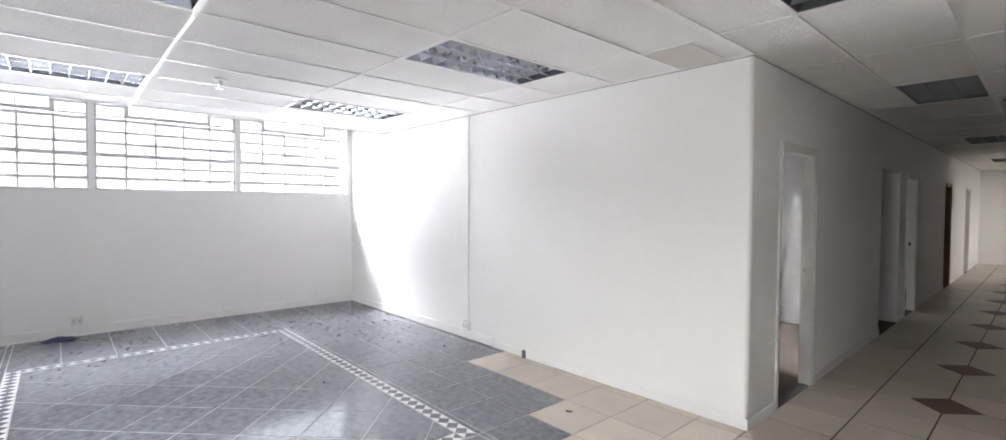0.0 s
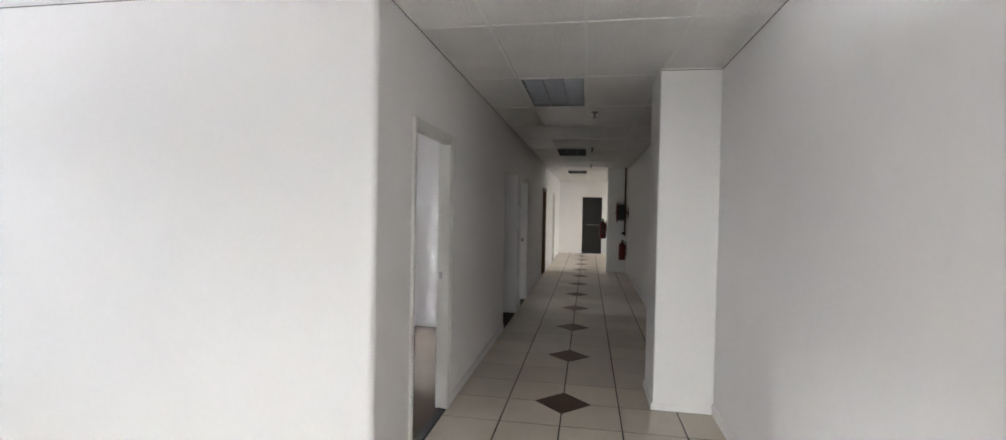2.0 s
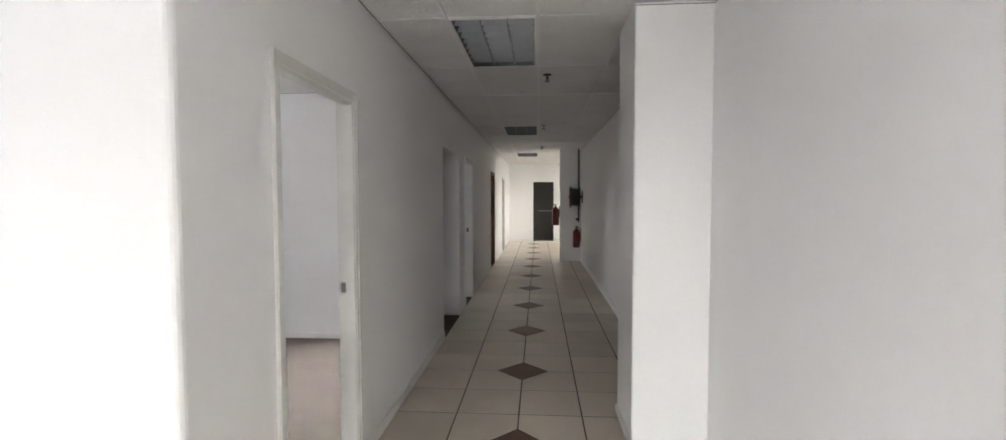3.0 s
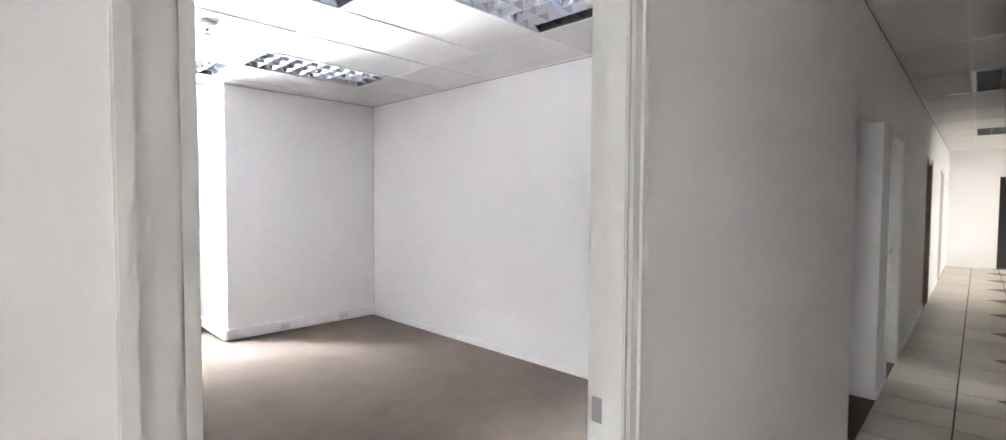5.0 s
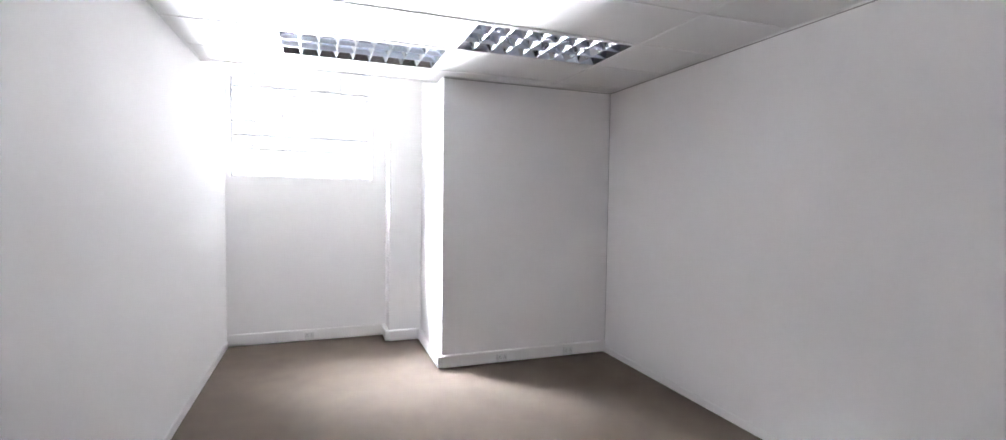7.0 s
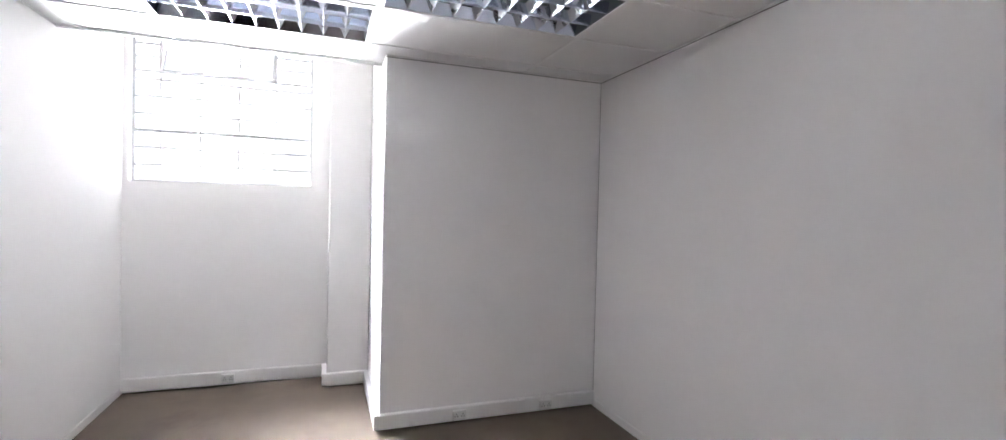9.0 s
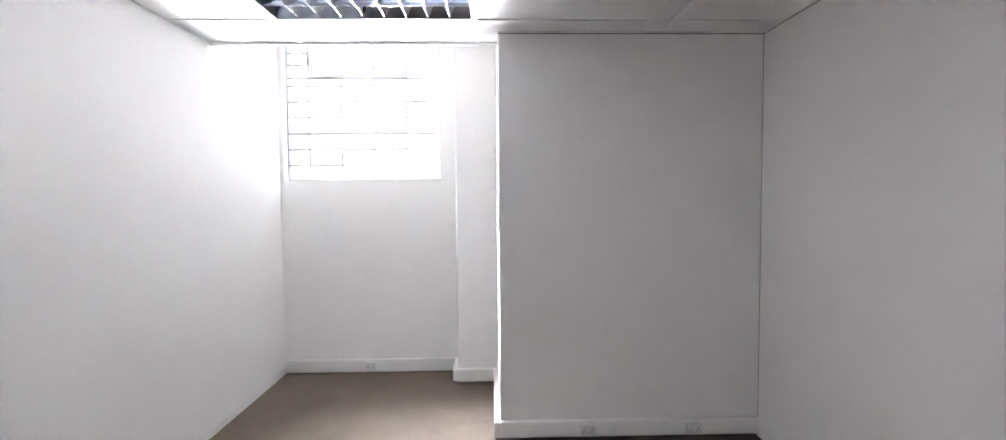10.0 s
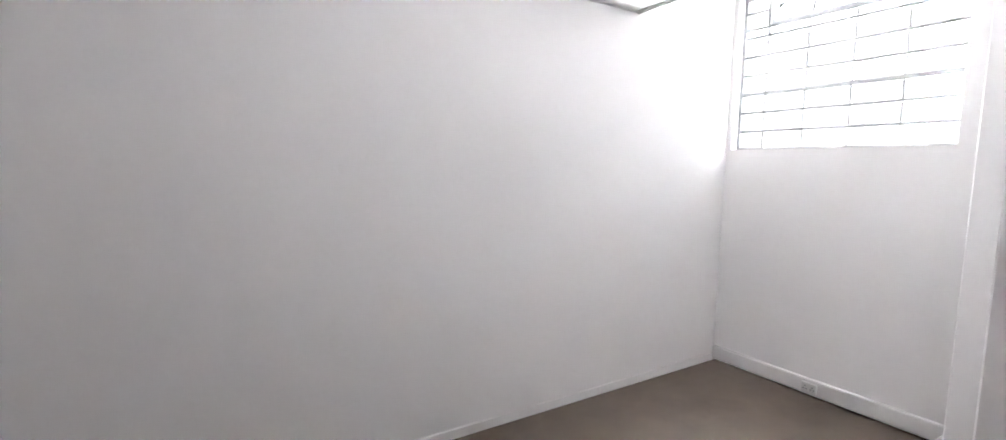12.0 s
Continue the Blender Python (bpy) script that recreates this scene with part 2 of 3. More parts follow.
structure(solid("wall_east", [(RX, RX + 0.2, BACK, 15.2, 0, TOP)], WALL), "long plain white wall beside the corridor", "wall")
structure(solid("wall_pillar", [(0.19, RX, 5.91, 6.46, 0, TOP)], WALL, bevel=0.012, segs=2), "square white pillar standing out from the wall", "wall")
structure(solid("wall_nib", [(0.14, RX, 14.95, 15.2, 0, TOP)], WALL, bevel=0.01), "short white return wall with fire equipment", "wall")
structure(solid("wall_lobby_side", [(RX + 0.2, 3.4, 15.0, 15.2, 0, TOP)], WALL), "white wall of the far lobby", "wall")
wall_x("wall_lobby_east", 3.4, 3.6, 15.0, END + 0.15, TOP, [(15.9, 19.7, 0.9, 2.5)], "white lobby wall with a wide window")
structure(solid("wall_end", [(-1.555, -0.56, END, END + 0.15, 0, TOP), (0.15, 3.4, END, END + 0.15, 0, TOP), (-0.56, 0.15, END, END + 0.15, 2.08, TOP),
                             (WX, -1.555, END, END + 0.15, 0, TOP)], WALL), "white wall at the end of the corridor", "wall")
# the opening is unseen, cut for the light added from the south
structure(solid("wall_back", [(WX - 0.24, -2.9, BACK - 0.15, BACK, 0, TOP), (0.45, RX + 0.2, BACK - 0.15, BACK, 0, TOP), (-2.9, 0.45, BACK - 0.15, BACK, 0, 0.1), (-2.9, 0.45, BACK - 0.15, BACK, 2.6, TOP)], WALL),
          "white wall at the back of the open room", "wall")
structure(solid("roof_slab", [(WX - 0.5, 3.8, BACK - 0.3, END + 0.3, TOP, TOP + 0.25)], SLAB), "concrete slab above the hung ceilings", "roof")

# ================= floors =================
floor_room = structure(solid("floor_room", [(WX, CX, BACK, AY0, -0.2, -0.0022)], GROUT_LIGHT), "grey and beige ceramic tiled floor with an inlaid border", "floor")
floor_corridor = structure(solid("floor_corridor", [(CX, RX, BACK, END, -0.2, -0.0025), (RX, 3.4, 15.2, END, -0.2, -0.0025)], GROUT), "beige tiled corridor floor with brown diamonds", "floor")
structure(solid("floor_office", [(WX, CX - 0.06, AY1, OY, -0.2, 0.0)], CARPET), "worn brown office carpet", "floor")
structure(solid("floor_far_rooms", [(WX, CX - 0.0, 8.2, END, -0.2, 0.0)], CARPET), "brown carpet in the far rooms", "floor")
structure(solid("threshold", [(CX - 0.06, CX - 0.002, D1A, D1B, -0.01, 0.006)], DARK), "dark metal strip in the doorway", "threshold")

# ================= hung ceilings =================
def ceiling(name, xs, ys, skip, mat, label):
    """Tiles between grid lines xs, ys; skip holds (i, j) cells that hold lamps."""
    bm = bmesh.new()
    for i, (a, b) in enumerate(zip(xs, xs[1:])):
        for j, (c, d) in enumerate(zip(ys, ys[1:])):
            if (i, j) not in skip:
                dz = random.uniform(0, 0.003)
                box(bm, a + 0.006, b - 0.006, c + 0.006, d - 0.006, H + dz, H + 0.016 + dz, 0)
    w = 0.012
    for x in xs:
        box(bm, x - w, x + w, ys[0], ys[-1], H - 0.004, H + 0.03, 1)
    for y in ys:
        for a, b in zip(xs, xs[1:]):
            box(bm, a + w, b - w, y - w, y + w, H - 0.003, H + 0.03, 1)
    return structure(part(name, bm, [mat, TBAR]), label, "ceiling")


ROOM_X = [EDGE, -6.35, -5.725, -5.10, -4.475, -3.85, -3.225, -2.60, -1.975, CX - 0.024]
ROOM_Y = [BACK, -2.435, -1.22, -0.005, 1.13, 2.425, 3.64, AY0]
COR_X = [CX, -0.975, -0.385, 0.22, RX]
COR_Y = [BACK, -2.435, -1.22, -0.005, 1.21, 2.425, 3.64, 4.855, 6.07, 7.285, 8.5, 9.715, 10.93, 12.145, 13.36, 14.575, 15.79, 17.005, 18.22, 19.435, END]
OFF_X = [EDGE, -6.35, -5.725, -5.10, -4.475, -3.85, -3.225, -2.60, -1.975, CX - 0.08]
OFF_Y = [AY1, 5.04, 6.25, 7.46, OY]
ceiling("ceiling_room", ROOM_X, ROOM_Y, {(6, 5), (2, 5), (2, 3), (6, 3), (2, 1), (6, 1)}, CEIL, "hung ceiling of textured white tiles in a metal grid")
ceiling("ceiling_corridor", COR_X, COR_Y, {(1, 5), (1, 8), (1, 12), (1, 16)}, CEIL, "hung ceiling of white tiles in a metal grid")
ceiling("ceiling_lobby", [RX, 1.25, 1.85, 2.45, 3.05, 3.4], COR_Y[16:], set(), CEIL, "hung ceiling of white tiles over the lobby")
ceiling("ceiling_office", OFF_X, OFF_Y, {(1, 1), (2, 2), (5, 1), (6, 2)}, CEIL_PLAIN, "hung ceiling of smooth white tiles")
structure(solid("ceiling_edge_trim", [(EDGE - 0.03, EDGE - 0.012, BACK, AY0, H - 0.012, H + 0.05), (EDGE - 0.03, EDGE - 0.012, AY1, 6.385, H - 0.012, H + 0.05)], TBAR), "white metal edge of the hung ceiling", "trim")


PATCH = material("patch_board", (0.62, 0.585, 0.55), 0.8, vary=0.06, scale=5)
structure(solid("ceiling_patch", [(-1.95, -1.60, 3.66, AY0 - 0.006, H - 0.006, H - 0.0035)], PATCH), "beige board patching the hung ceiling", "ceiling panel")
# dark strips laid on the walls paint the shade of narrow joints
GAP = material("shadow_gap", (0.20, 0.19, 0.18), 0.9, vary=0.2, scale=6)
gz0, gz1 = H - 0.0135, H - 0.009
structure(solid("ceiling_joint_shade", [(-6.555, CX - 0.08, OY - 0.004, OY, gz0, gz1), (-6.555, -6.551, 6.385, OY - 0.004, gz0, gz1),
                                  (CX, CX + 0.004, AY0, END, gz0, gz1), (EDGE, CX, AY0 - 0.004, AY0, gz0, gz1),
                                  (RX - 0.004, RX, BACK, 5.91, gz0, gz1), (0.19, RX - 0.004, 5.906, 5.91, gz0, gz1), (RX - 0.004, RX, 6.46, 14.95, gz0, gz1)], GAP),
          "thin dark strip painting the shade between walls and hung ceilings", "trim")
structure(solid("corner_crack_shade", [(-6.555, -6.5525, OY - 0.0025, OY, 0.125, gz0)], GAP), "thin dark strip painting the shaded crack beside the column", "trim")

# ================= recessed louvre lamps =================
def louvre_lamp(x0, x1, y0, y1, metal=LOUVRE):
    lamp = new("ceiling_lamp")
    lamp.location = ((x0 + x1) / 2, (y0 + y1) / 2, H)
    w, d = (x1 - x0) / 2 - 0.012, (y1 - y0) / 2 - 0.012
    # housing coloured dark, painting in the shade up inside the recess
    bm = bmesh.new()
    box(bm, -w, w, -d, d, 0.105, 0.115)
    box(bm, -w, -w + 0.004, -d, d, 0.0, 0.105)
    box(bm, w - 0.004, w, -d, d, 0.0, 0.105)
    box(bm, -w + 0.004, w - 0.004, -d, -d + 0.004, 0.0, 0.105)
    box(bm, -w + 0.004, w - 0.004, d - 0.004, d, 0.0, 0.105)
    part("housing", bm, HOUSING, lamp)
    bm = bmesh.new()
    for a in ((-w, w, -d, -d + 0.014), (-w, w, d - 0.014, d), (-w, -w + 0.014, -d + 0.014, d - 0.014), (w - 0.014, w, -d + 0.014, d - 0.014)):
        box(bm, *a, -0.005, 0.002)
    part("frame", bm, TRIM, lamp)
    iw, idp = w - 0.014, d - 0.014

    def blade(bm, p, q, out, top, bottom, z0, z1):
        v = []
        for e in (p, q):
            for o, z in ((-bottom, z0), (bottom, z0), (top, z1), (-top, z1)):
                v.append(bm.verts.new((e[0] + out[0] * o, e[1] + out[1] * o, z)))
        for f in ((0, 1, 2, 3), (7, 6, 5, 4), (0, 4, 5, 1), (1, 5, 6, 2), (2, 6, 7, 3), (3, 7, 4, 0)):
            bm.faces.new([v[i] for i in f])
    for k in range(4):
        bm = bmesh.new()
        x = -iw + 2 * iw * k / 3
        blade(bm, (x, -idp), (x, idp), (1, 0), 0.016 if k in (1, 2) else 0.03, 0.0015, 0.002, 0.062)
        part("blade", bm, metal, lamp)
    for k in range(1, 9):
        bm = bmesh.new()
        y = -idp + 2 * idp * k / 9
        blade(bm, (-iw, y), (iw, y), (0, 1), 0.030, 0.0015, 0.0035, 0.058)
        part("cross_blade", bm, LOUVRE_CROSS if metal is LOUVRE else metal, lamp)
    for k in range(3):
        bm = bmesh.new()
        x = -iw + 2 * iw * (k + 0.5) / 3
        rod(bm, (x, -idp + 0.02, 0.084), (x, idp - 0.02, 0.084), 0.013)
        part("tube", bm, TUBE, lamp)
    return lamp


for lx0, lx1, ly0, ly1 in ((-3.225, -2.60, 2.425, 3.64), (-5.725, -5.10, 2.425, 3.64), (-5.725, -5.10, -0.005, 1.13), (-3.225, -2.60, -0.005, 1.13),
                           (-5.725, -5.10, -2.435, -1.22), (-3.225, -2.60, -2.435, -1.22)):
    tagged(louvre_lamp(lx0, lx1, ly0, ly1), "unlit recessed ceiling lamp with aluminium louvre", "ceiling lamp", "lamps of the open room")
# same louvres, coloured dark for what they reflect
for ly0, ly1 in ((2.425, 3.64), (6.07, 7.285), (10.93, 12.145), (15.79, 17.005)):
    tagged(louvre_lamp(-0.975, -0.385, ly0, ly1, DIM_METAL), "unlit recessed corridor lamp, louvre coloured for its dark reflection", "ceiling lamp", "lamps of the corridor")
for lx0, lx1, ly0, ly1 in ((-6.35, -5.725, 5.04, 6.25), (-5.725, -5.10, 6.25, 7.46), (-3.85, -3.225, 5.04, 6.25), (-3.225, -2.60, 6.25, 7.46)):
    tagged(louvre_lamp(lx0, lx1, ly0, ly1), "unlit recessed office lamp with aluminium louvre", "ceiling lamp", "lamps of the office")


# ================= steel windows =================
def steel_window(name, x, y0, y1, z0, z1, cols, rows, transom, opened, label):
    """A window in a wall that runs along y: outer frame, upright bars at cols, cross bars, a hopper light above the transom."""
    win = new(name)
    win.location = (x, (y0 + y1) / 2, z0)
    o = Vector((x, (y0 + y1) / 2, z0))

    def add(nm, boxes, mat, lab=""):
        bm = bmesh.new()
        for a in boxes:
            box(bm, a[0] - o.x, a[1] - o.x, a[2] - o.y, a[3] - o.y, a[4] - o.z, a[5] - o.z)
        return part(nm, bm, mat, win, lab)
    f = 0.022
    ub = 0.013 if y1 < 4.2 else 0.007

    def bar(r):
        return (0.018 if abs(r - SILL - 0.438) < 0.01 else 0.012) * (1.4 if y1 < 4.2 else 1.0)
    add("frame", [(x - 0.02, x + 0.02, y0, y0 + f, z0, z1), (x - 0.02, x + 0.02, y1 - f, y1, z0, z1),
                  (x - 0.02, x + 0.02, y0 + f, y1 - f, z0, z0 + f), (x - 0.02, x + 0.02, y0 + f, y1 - f, z1 - f, z1)], STEEL)
    for c in cols:
        add("upright", [(x - 0.013, x + 0.013, c - ub, c + ub, z0 + f, transom - 0.012)], STEEL)
    for r in rows:
        add("cross_bar", [(x + 0.016, x + 0.028, y0 + f, y1 - f, r - bar(r), r + bar(r))], STEEL)
    add("transom", [(x - 0.02, x + 0.022, y0 + f, y1 - f, transom - 0.012, transom + 0.014)], STEEL)
    pane = add("pane", [(x - 0.003, x + 0.001, y0 + f, y1 - f, z0 + f, transom - 0.012)], GLASS)
    pane.visible_shadow = False
    a, b = cols[0], cols[-1]
    for s in (a, b):
        add("upright", [(x - 0.02, x + 0.022, s - 0.013, s + 0.013, transom + 0.014, z1 - f)], STEEL)
    rise = (z1 - f - transom - 0.014) / 3
    if z1 > 3:
        for k in (1, 2):
            r = transom + 0.014 + rise * k
            for c0, c1 in ((y0 + f, a - 0.013), (b + 0.013, y1 - f)):
                add("cross_bar", [(x + 0.016, x + 0.028, c0, c1, r - bar(r), r + bar(r))], STEEL)
    side = add("pane", [(x - 0.003, x + 0.001, y0 + f, a - 0.013, transom + 0.014, z1 - f), (x - 0.003, x + 0.001, b + 0.013, y1 - f, transom + 0.014, z1 - f)], GLASS)
    side.visible_shadow = False
    bm = bmesh.new()
    hz = z1 - f - transom - 0.016
    wd = b - a - 0.03
    for q in ((-0.012, 0.012, 0, 0.02, 0, hz), (-0.012, 0.012, wd - 0.02, wd, 0, hz), (-0.012, 0.012, 0.02, wd - 0.02, 0, 0.02), (-0.012, 0.012, 0.02, wd - 0.02, hz - 0.02, hz),
              (-0.008, 0.008, wd / 3 - 0.007, wd / 3 + 0.007, 0.02, hz - 0.02), (-0.008, 0.008, 2 * wd / 3 - 0.007, 2 * wd / 3 + 0.007, 0.02, hz - 0.02),
              (0.009, 0.016, 0.02, wd - 0.02, hz * 0.5 - 0.008, hz * 0.5 + 0.008)):
        box(bm, *q)
    hop = part("hopper", bm, STEEL, win)
    hop.matrix_basis = pose(0, a + 0.015 - o.y, transom + 0.015 - o.z, 0, -opened, 0)
    bm = bmesh.new()
    box(bm, -0.002, 0.002, 0.02, wd - 0.02, 0.02, hz - 0.02)
    gp = part("pane", bm, GLASS, hop)
    gp.visible_shadow = False
    return tagged(win, label, "window", kind="structure")


ROWS_Z = [SILL + 0.146 * k for k in range(1, 7)]
GX = WX - 0.1
for k in range(4):
    a = 4.12 - 1.64 * (k + 1) + 0.04
    b = 4.12 - 1.64 * k - 0.02
    if k == 0:
        b = 4.12
    cols = [a + (b - a) * f for f in (0.2, 0.4, 0.6, 0.8)]
    steel_window("window_%d" % (k + 1), GX, a, b, SILL, HEAD, cols, ROWS_Z, 2.72, 0, "white steel casement with thin bars, blown out by daylight")
    structure(solid("window_post", [(GX - 0.05, GX + 0.07, a - 0.06, a, SILL, HEAD)], WALL), "white plastered post between windows", "trim")
steel_window("window_5", GX, 4.44, 5.87, SILL, HEAD, [4.645, 4.945, 5.25, 5.55], ROWS_Z, 2.735, 14, "white steel window with an open hopper above")
for k, (a, b) in enumerate(((9.6, 11.4), (17.0, 19.0))):
    steel_window("window_%d" % (6 + k), GX, a, b, SILL, HEAD, [a + (b - a) * f for f in (0.25, 0.5, 0.75)], ROWS_Z, 2.735, 0, "white steel window of a far office")
steel_window("window_8", 3.5, 15.9, 19.7, 0.9, 2.5, [16.9, 17.8, 18.8], [1.3, 1.7], 2.1, 0, "wide steel window of the lobby")

# outside: bright hazy distance and the pale building across the yard
structure(solid("ground", [(-400, 400, -400, 400, -0.7, -0.5)], ASPHALT), "pale yard ground outside", "ground")
structure(solid("backdrop_west", [(-60.2, -60, -80, 32, -0.5, 60)], WEST_SKY), "bright hazy sky beyond the windows", "backdrop")
structure(solid("backdrop_east", [(60, 60.2, -40, 80, -0.5, 50)], EAST_SKY), "bright hazy sky beyond the lobby", "backdrop")


def yard_building(y0, y1, x):
    """Long pale building across the yard: wall, parapet, sills, a row of windows on each storey."""
    b = new("yard_building")
    b.location = (x, (y0 + y1) / 2, -0.5)
    half = (y1 - y0) / 2
    solid("wall", [(-8, 0, -half, half, 0, 9.6)], FACADE, b)
    solid("roof", [(-8.2, 0.25, -half - 0.2, half + 0.2, 9.6, 9.95)], FACADE_TRIM, b)
    for z in (3.35, 6.55):
        solid("string_course", [(0, 0.09, -half, half, z, z + 0.16)], FACADE_TRIM, b)
    n = int((y1 - y0) / 3.4)
    for z in (1.0, 4.45, 7.5):
        for k in range(n):
            c = -half + (k + 0.5) * 2 * half / n
            w = solid("window", [(0.004, 0.05, c - 0.85, c - 0.79, z, z + 1.25), (0.004, 0.05, c + 0.79, c + 0.85, z, z + 1.25), (0.004, 0.05, c - 0.03, c + 0.03, z, z + 1.25),
                                 (0.004, 0.05, c - 0.79, c + 0.79, z + 1.19, z + 1.25), (0.004, 0.12, c - 0.95, c + 0.95, z - 0.08, z)], FACADE, b)
            solid("pane", [(0.004, 0.02, c - 0.79, c - 0.03, z, z + 1.19), (0.004, 0.02, c + 0.03, c + 0.79, z, z + 1.19)], FACADE_PANE, w)
    return tagged(b, "long pale building across the sunlit yard", "building")


yard_building(-42, 34, -33.0)

# unseen window and glowing sheet, added to light the room and corridor
structure(solid("backdrop_south", [(-60, 60, -60.2, -60, -0.5, 50)], SOUTH_FILL), "glowing sheet beyond the added back window", "backdrop")
front = new("window_9")
front.location = (-1.225, BACK - 0.08, 0.1)
for k in range(4):
    xx = -1.64 + 3.28 * k / 3
    solid("mullion", [(xx - 0.03, xx + 0.03, -0.03, 0.03, 0, 2.5)], STEEL, front)
pane = solid("pane", [(-1.675, 1.675, -0.003, 0.003, 0.0, 2.5)], GLASS, front)
pane.visible_shadow = False
structure(front, "wide unseen window added at the back to let in light", "window")

# ================= door frames =================
def door_frame(name, x0, x1, ya, yb, h, strike, label, mat, plate=None):
    """Pressed steel frame with a rebate, lining an opening through a wall that runs along y."""
    fr = new(name)
    fr.location = ((x0 + x1) / 2, (ya + yb) / 2, 0)
    o = fr.location.copy()

    def add(nm, boxes, m, lab="", bevel=0.0):
        bm = bmesh.new()
        for a in boxes:
            box(bm, a[0] - o.x, a[1] - o.x, a[2] - o.y, a[3] - o.y, a[4], a[5])
        if bevel:
            bmesh.ops.bevel(bm, geom=bm.edges[:], offset=bevel, segments=2, affect="EDGES")
        return part(nm, bm, m, fr, lab)
    e, t = 0.012, 0.050
    mid = x0 + 0.035
    for lo, hi, s in ((ya, ya + t, 1), (yb - t, yb, -1)):
        inner = (hi - 0.017, hi) if s > 0 else (lo, lo + 0.017)
        body = (lo - 0.012, hi - 0.017) if s > 0 else (lo + 0.017, hi + 0.012)
        add("jamb", [(x0 - e, x1 + e, *body, 0, h + 0.012)], mat, bevel=0.003)
        bead = (lo - 0.014, lo + 0.003) if s > 0 else (hi - 0.003, hi + 0.014)
        add("bead", [(x1 + e - 0.001, x1 + e + 0.006, *bead, 0, h + 0.010)], mat, bevel=0.002)
        add("rebate", [(mid, x1 + e - 0.004, *inner, 0, h - t)], mat, bevel=0.003)
    add("head", [(x0 - e, x1 + e, ya + t - 0.017, yb - t + 0.017, h - t + 0.012, h + 0.012), (mid, x1 + e - 0.004, ya + t - 0.002, yb - t + 0.002, h - t - 0.008, h - t + 0.012)], mat)
    if strike:
        st = add("strike_plate", [(x0 + 0.004, x0 + 0.030, yb - t + 0.012, yb - t + 0.0165, 1.02, 1.075)], plate or CHROME, "small metal strike plate")
    return tagged(fr, label, "door frame", kind="structure")


door_frame("door_1", CX - 0.08, CX, D1A, D1B, D1H, True, "cream painted steel door frame without a leaf", FRAME)
door_frame("door_3", CX - 0.08, CX, 9.75, 10.53, 2.10, True, "white painted door frame of a lit room", FRAME, DARK)
door_frame("door_5", CX - 0.08, CX, 16.95, 17.74, 2.10, False, "white door frame near the corridor's end", FRAME)
door_frame("door_4", CX - 0.08, CX, 13.6, 14.36, 2.10, False, "brown wooden door frame", WOOD)
leaf4 = solid("door_leaf", [(CX - 0.10, CX - 0.06, 13.646, 14.314, 0.01, 2.055)], WOOD, bevel=0.003)
tagged(leaf4, "closed brown wooden door in its frame", "door", kind="structure")
bm = bmesh.new()
lathe(bm, [(0.008, 0), (0.01, 0.03), (0.027, 0.04), (0.027, 0.055), (0.012, 0.065)], (CX - 0.06, 13.72, 1.02), "x", 14)
part("knob", bm, CHROME, leaf4)
end_door = solid("door_end", [(-0.56, 0.15, END + 0.03, END + 0.075, 0.005, 2.08)], BLACK_DOOR)
tagged(end_door, "dark brown door with a push bar at the corridor's end", "door", kind="structure")
solid("panel", [(-0.48, 0.07, END + 0.022, END + 0.03, 1.15, 1.98)], BLACK_DOOR, end_door)
solid("panel", [(-0.48, 0.07, END + 0.022, END + 0.03, 0.12, 0.98)], BLACK_DOOR, end_door)
solid("push_bar", [(-0.40, 0.10, END - 0.03, END + 0.0, 1.055, 1.078), (-0.40, -0.37, END, END + 0.03, 1.055, 1.078), (0.07, 0.10, END, END + 0.03, 1.055, 1.078)], DIM_METAL, end_door, "metal push bar")

# ================= skirtings =================
def skirting(name, boxes, label):
    bm = bmesh.new()
    for b in boxes:
        v = box(bm, *b)
    bmesh.ops.bevel(bm, geom=[e for e in bm.edges if all(v.co.z > 0.03 for v in e.verts)], offset=0.006, segments=2, affect="EDGES")
    return structure(part(name, bm, TRIM), label, "skirting")


skirting("baseboard_west", [(WX, WX + 0.022, BACK, AY0, 0.016, 0.118)], "white skirting below the windows")
skirting("baseboard_partition", [(WX + 0.022, -6.95, AY0 - 0.022, AY0, 0.012, 0.10), (-6.95, -4.2, AY0 - 0.03, AY0, 0.012, 0.11), (-4.2, CX + 0.012, AY0 - 0.018, AY0, 0.004, 0.085)], "white painted skirting with a boxed cable run")
skirting("baseboard_corridor", [(CX, CX + 0.012, AY0 + 0.0, D1A - 0.014, 0.004, 0.085), (CX, CX + 0.012, D1B + 0.014, 8.2, 0.004, 0.085),
                                (CX, CX + 0.012, 9.29, 9.73, 0.004, 0.085), (CX, CX + 0.012, 10.55, 13.58, 0.004, 0.085), (CX, CX + 0.012, 14.38, 16.93, 0.004, 0.085)], "white corridor skirting")
skirting("baseboard_east", [(RX - 0.016, RX, BACK, 5.91, 0.004, 0.09), (RX - 0.016, RX, 6.46, 14.95, 0.004, 0.09), (0.176, RX - 0.016, 5.896, 5.91, 0.004, 0.06), (0.176, 0.19, 5.91, 6.46, 0.004, 0.06)], "white skirting along the long wall")
skirting("baseboard_end", [(CX, -0.6, END - 0.016, END, 0.004, 0.09)], "white skirting on the end wall")
skirting("baseboard_office", [(WX, CX - 0.08, AY1, AY1 + 0.014, 0, 0.065), (-6.555, CX - 0.08, OY - 0.014, OY, 0, 0.065)], "low white skirting above the carpet")
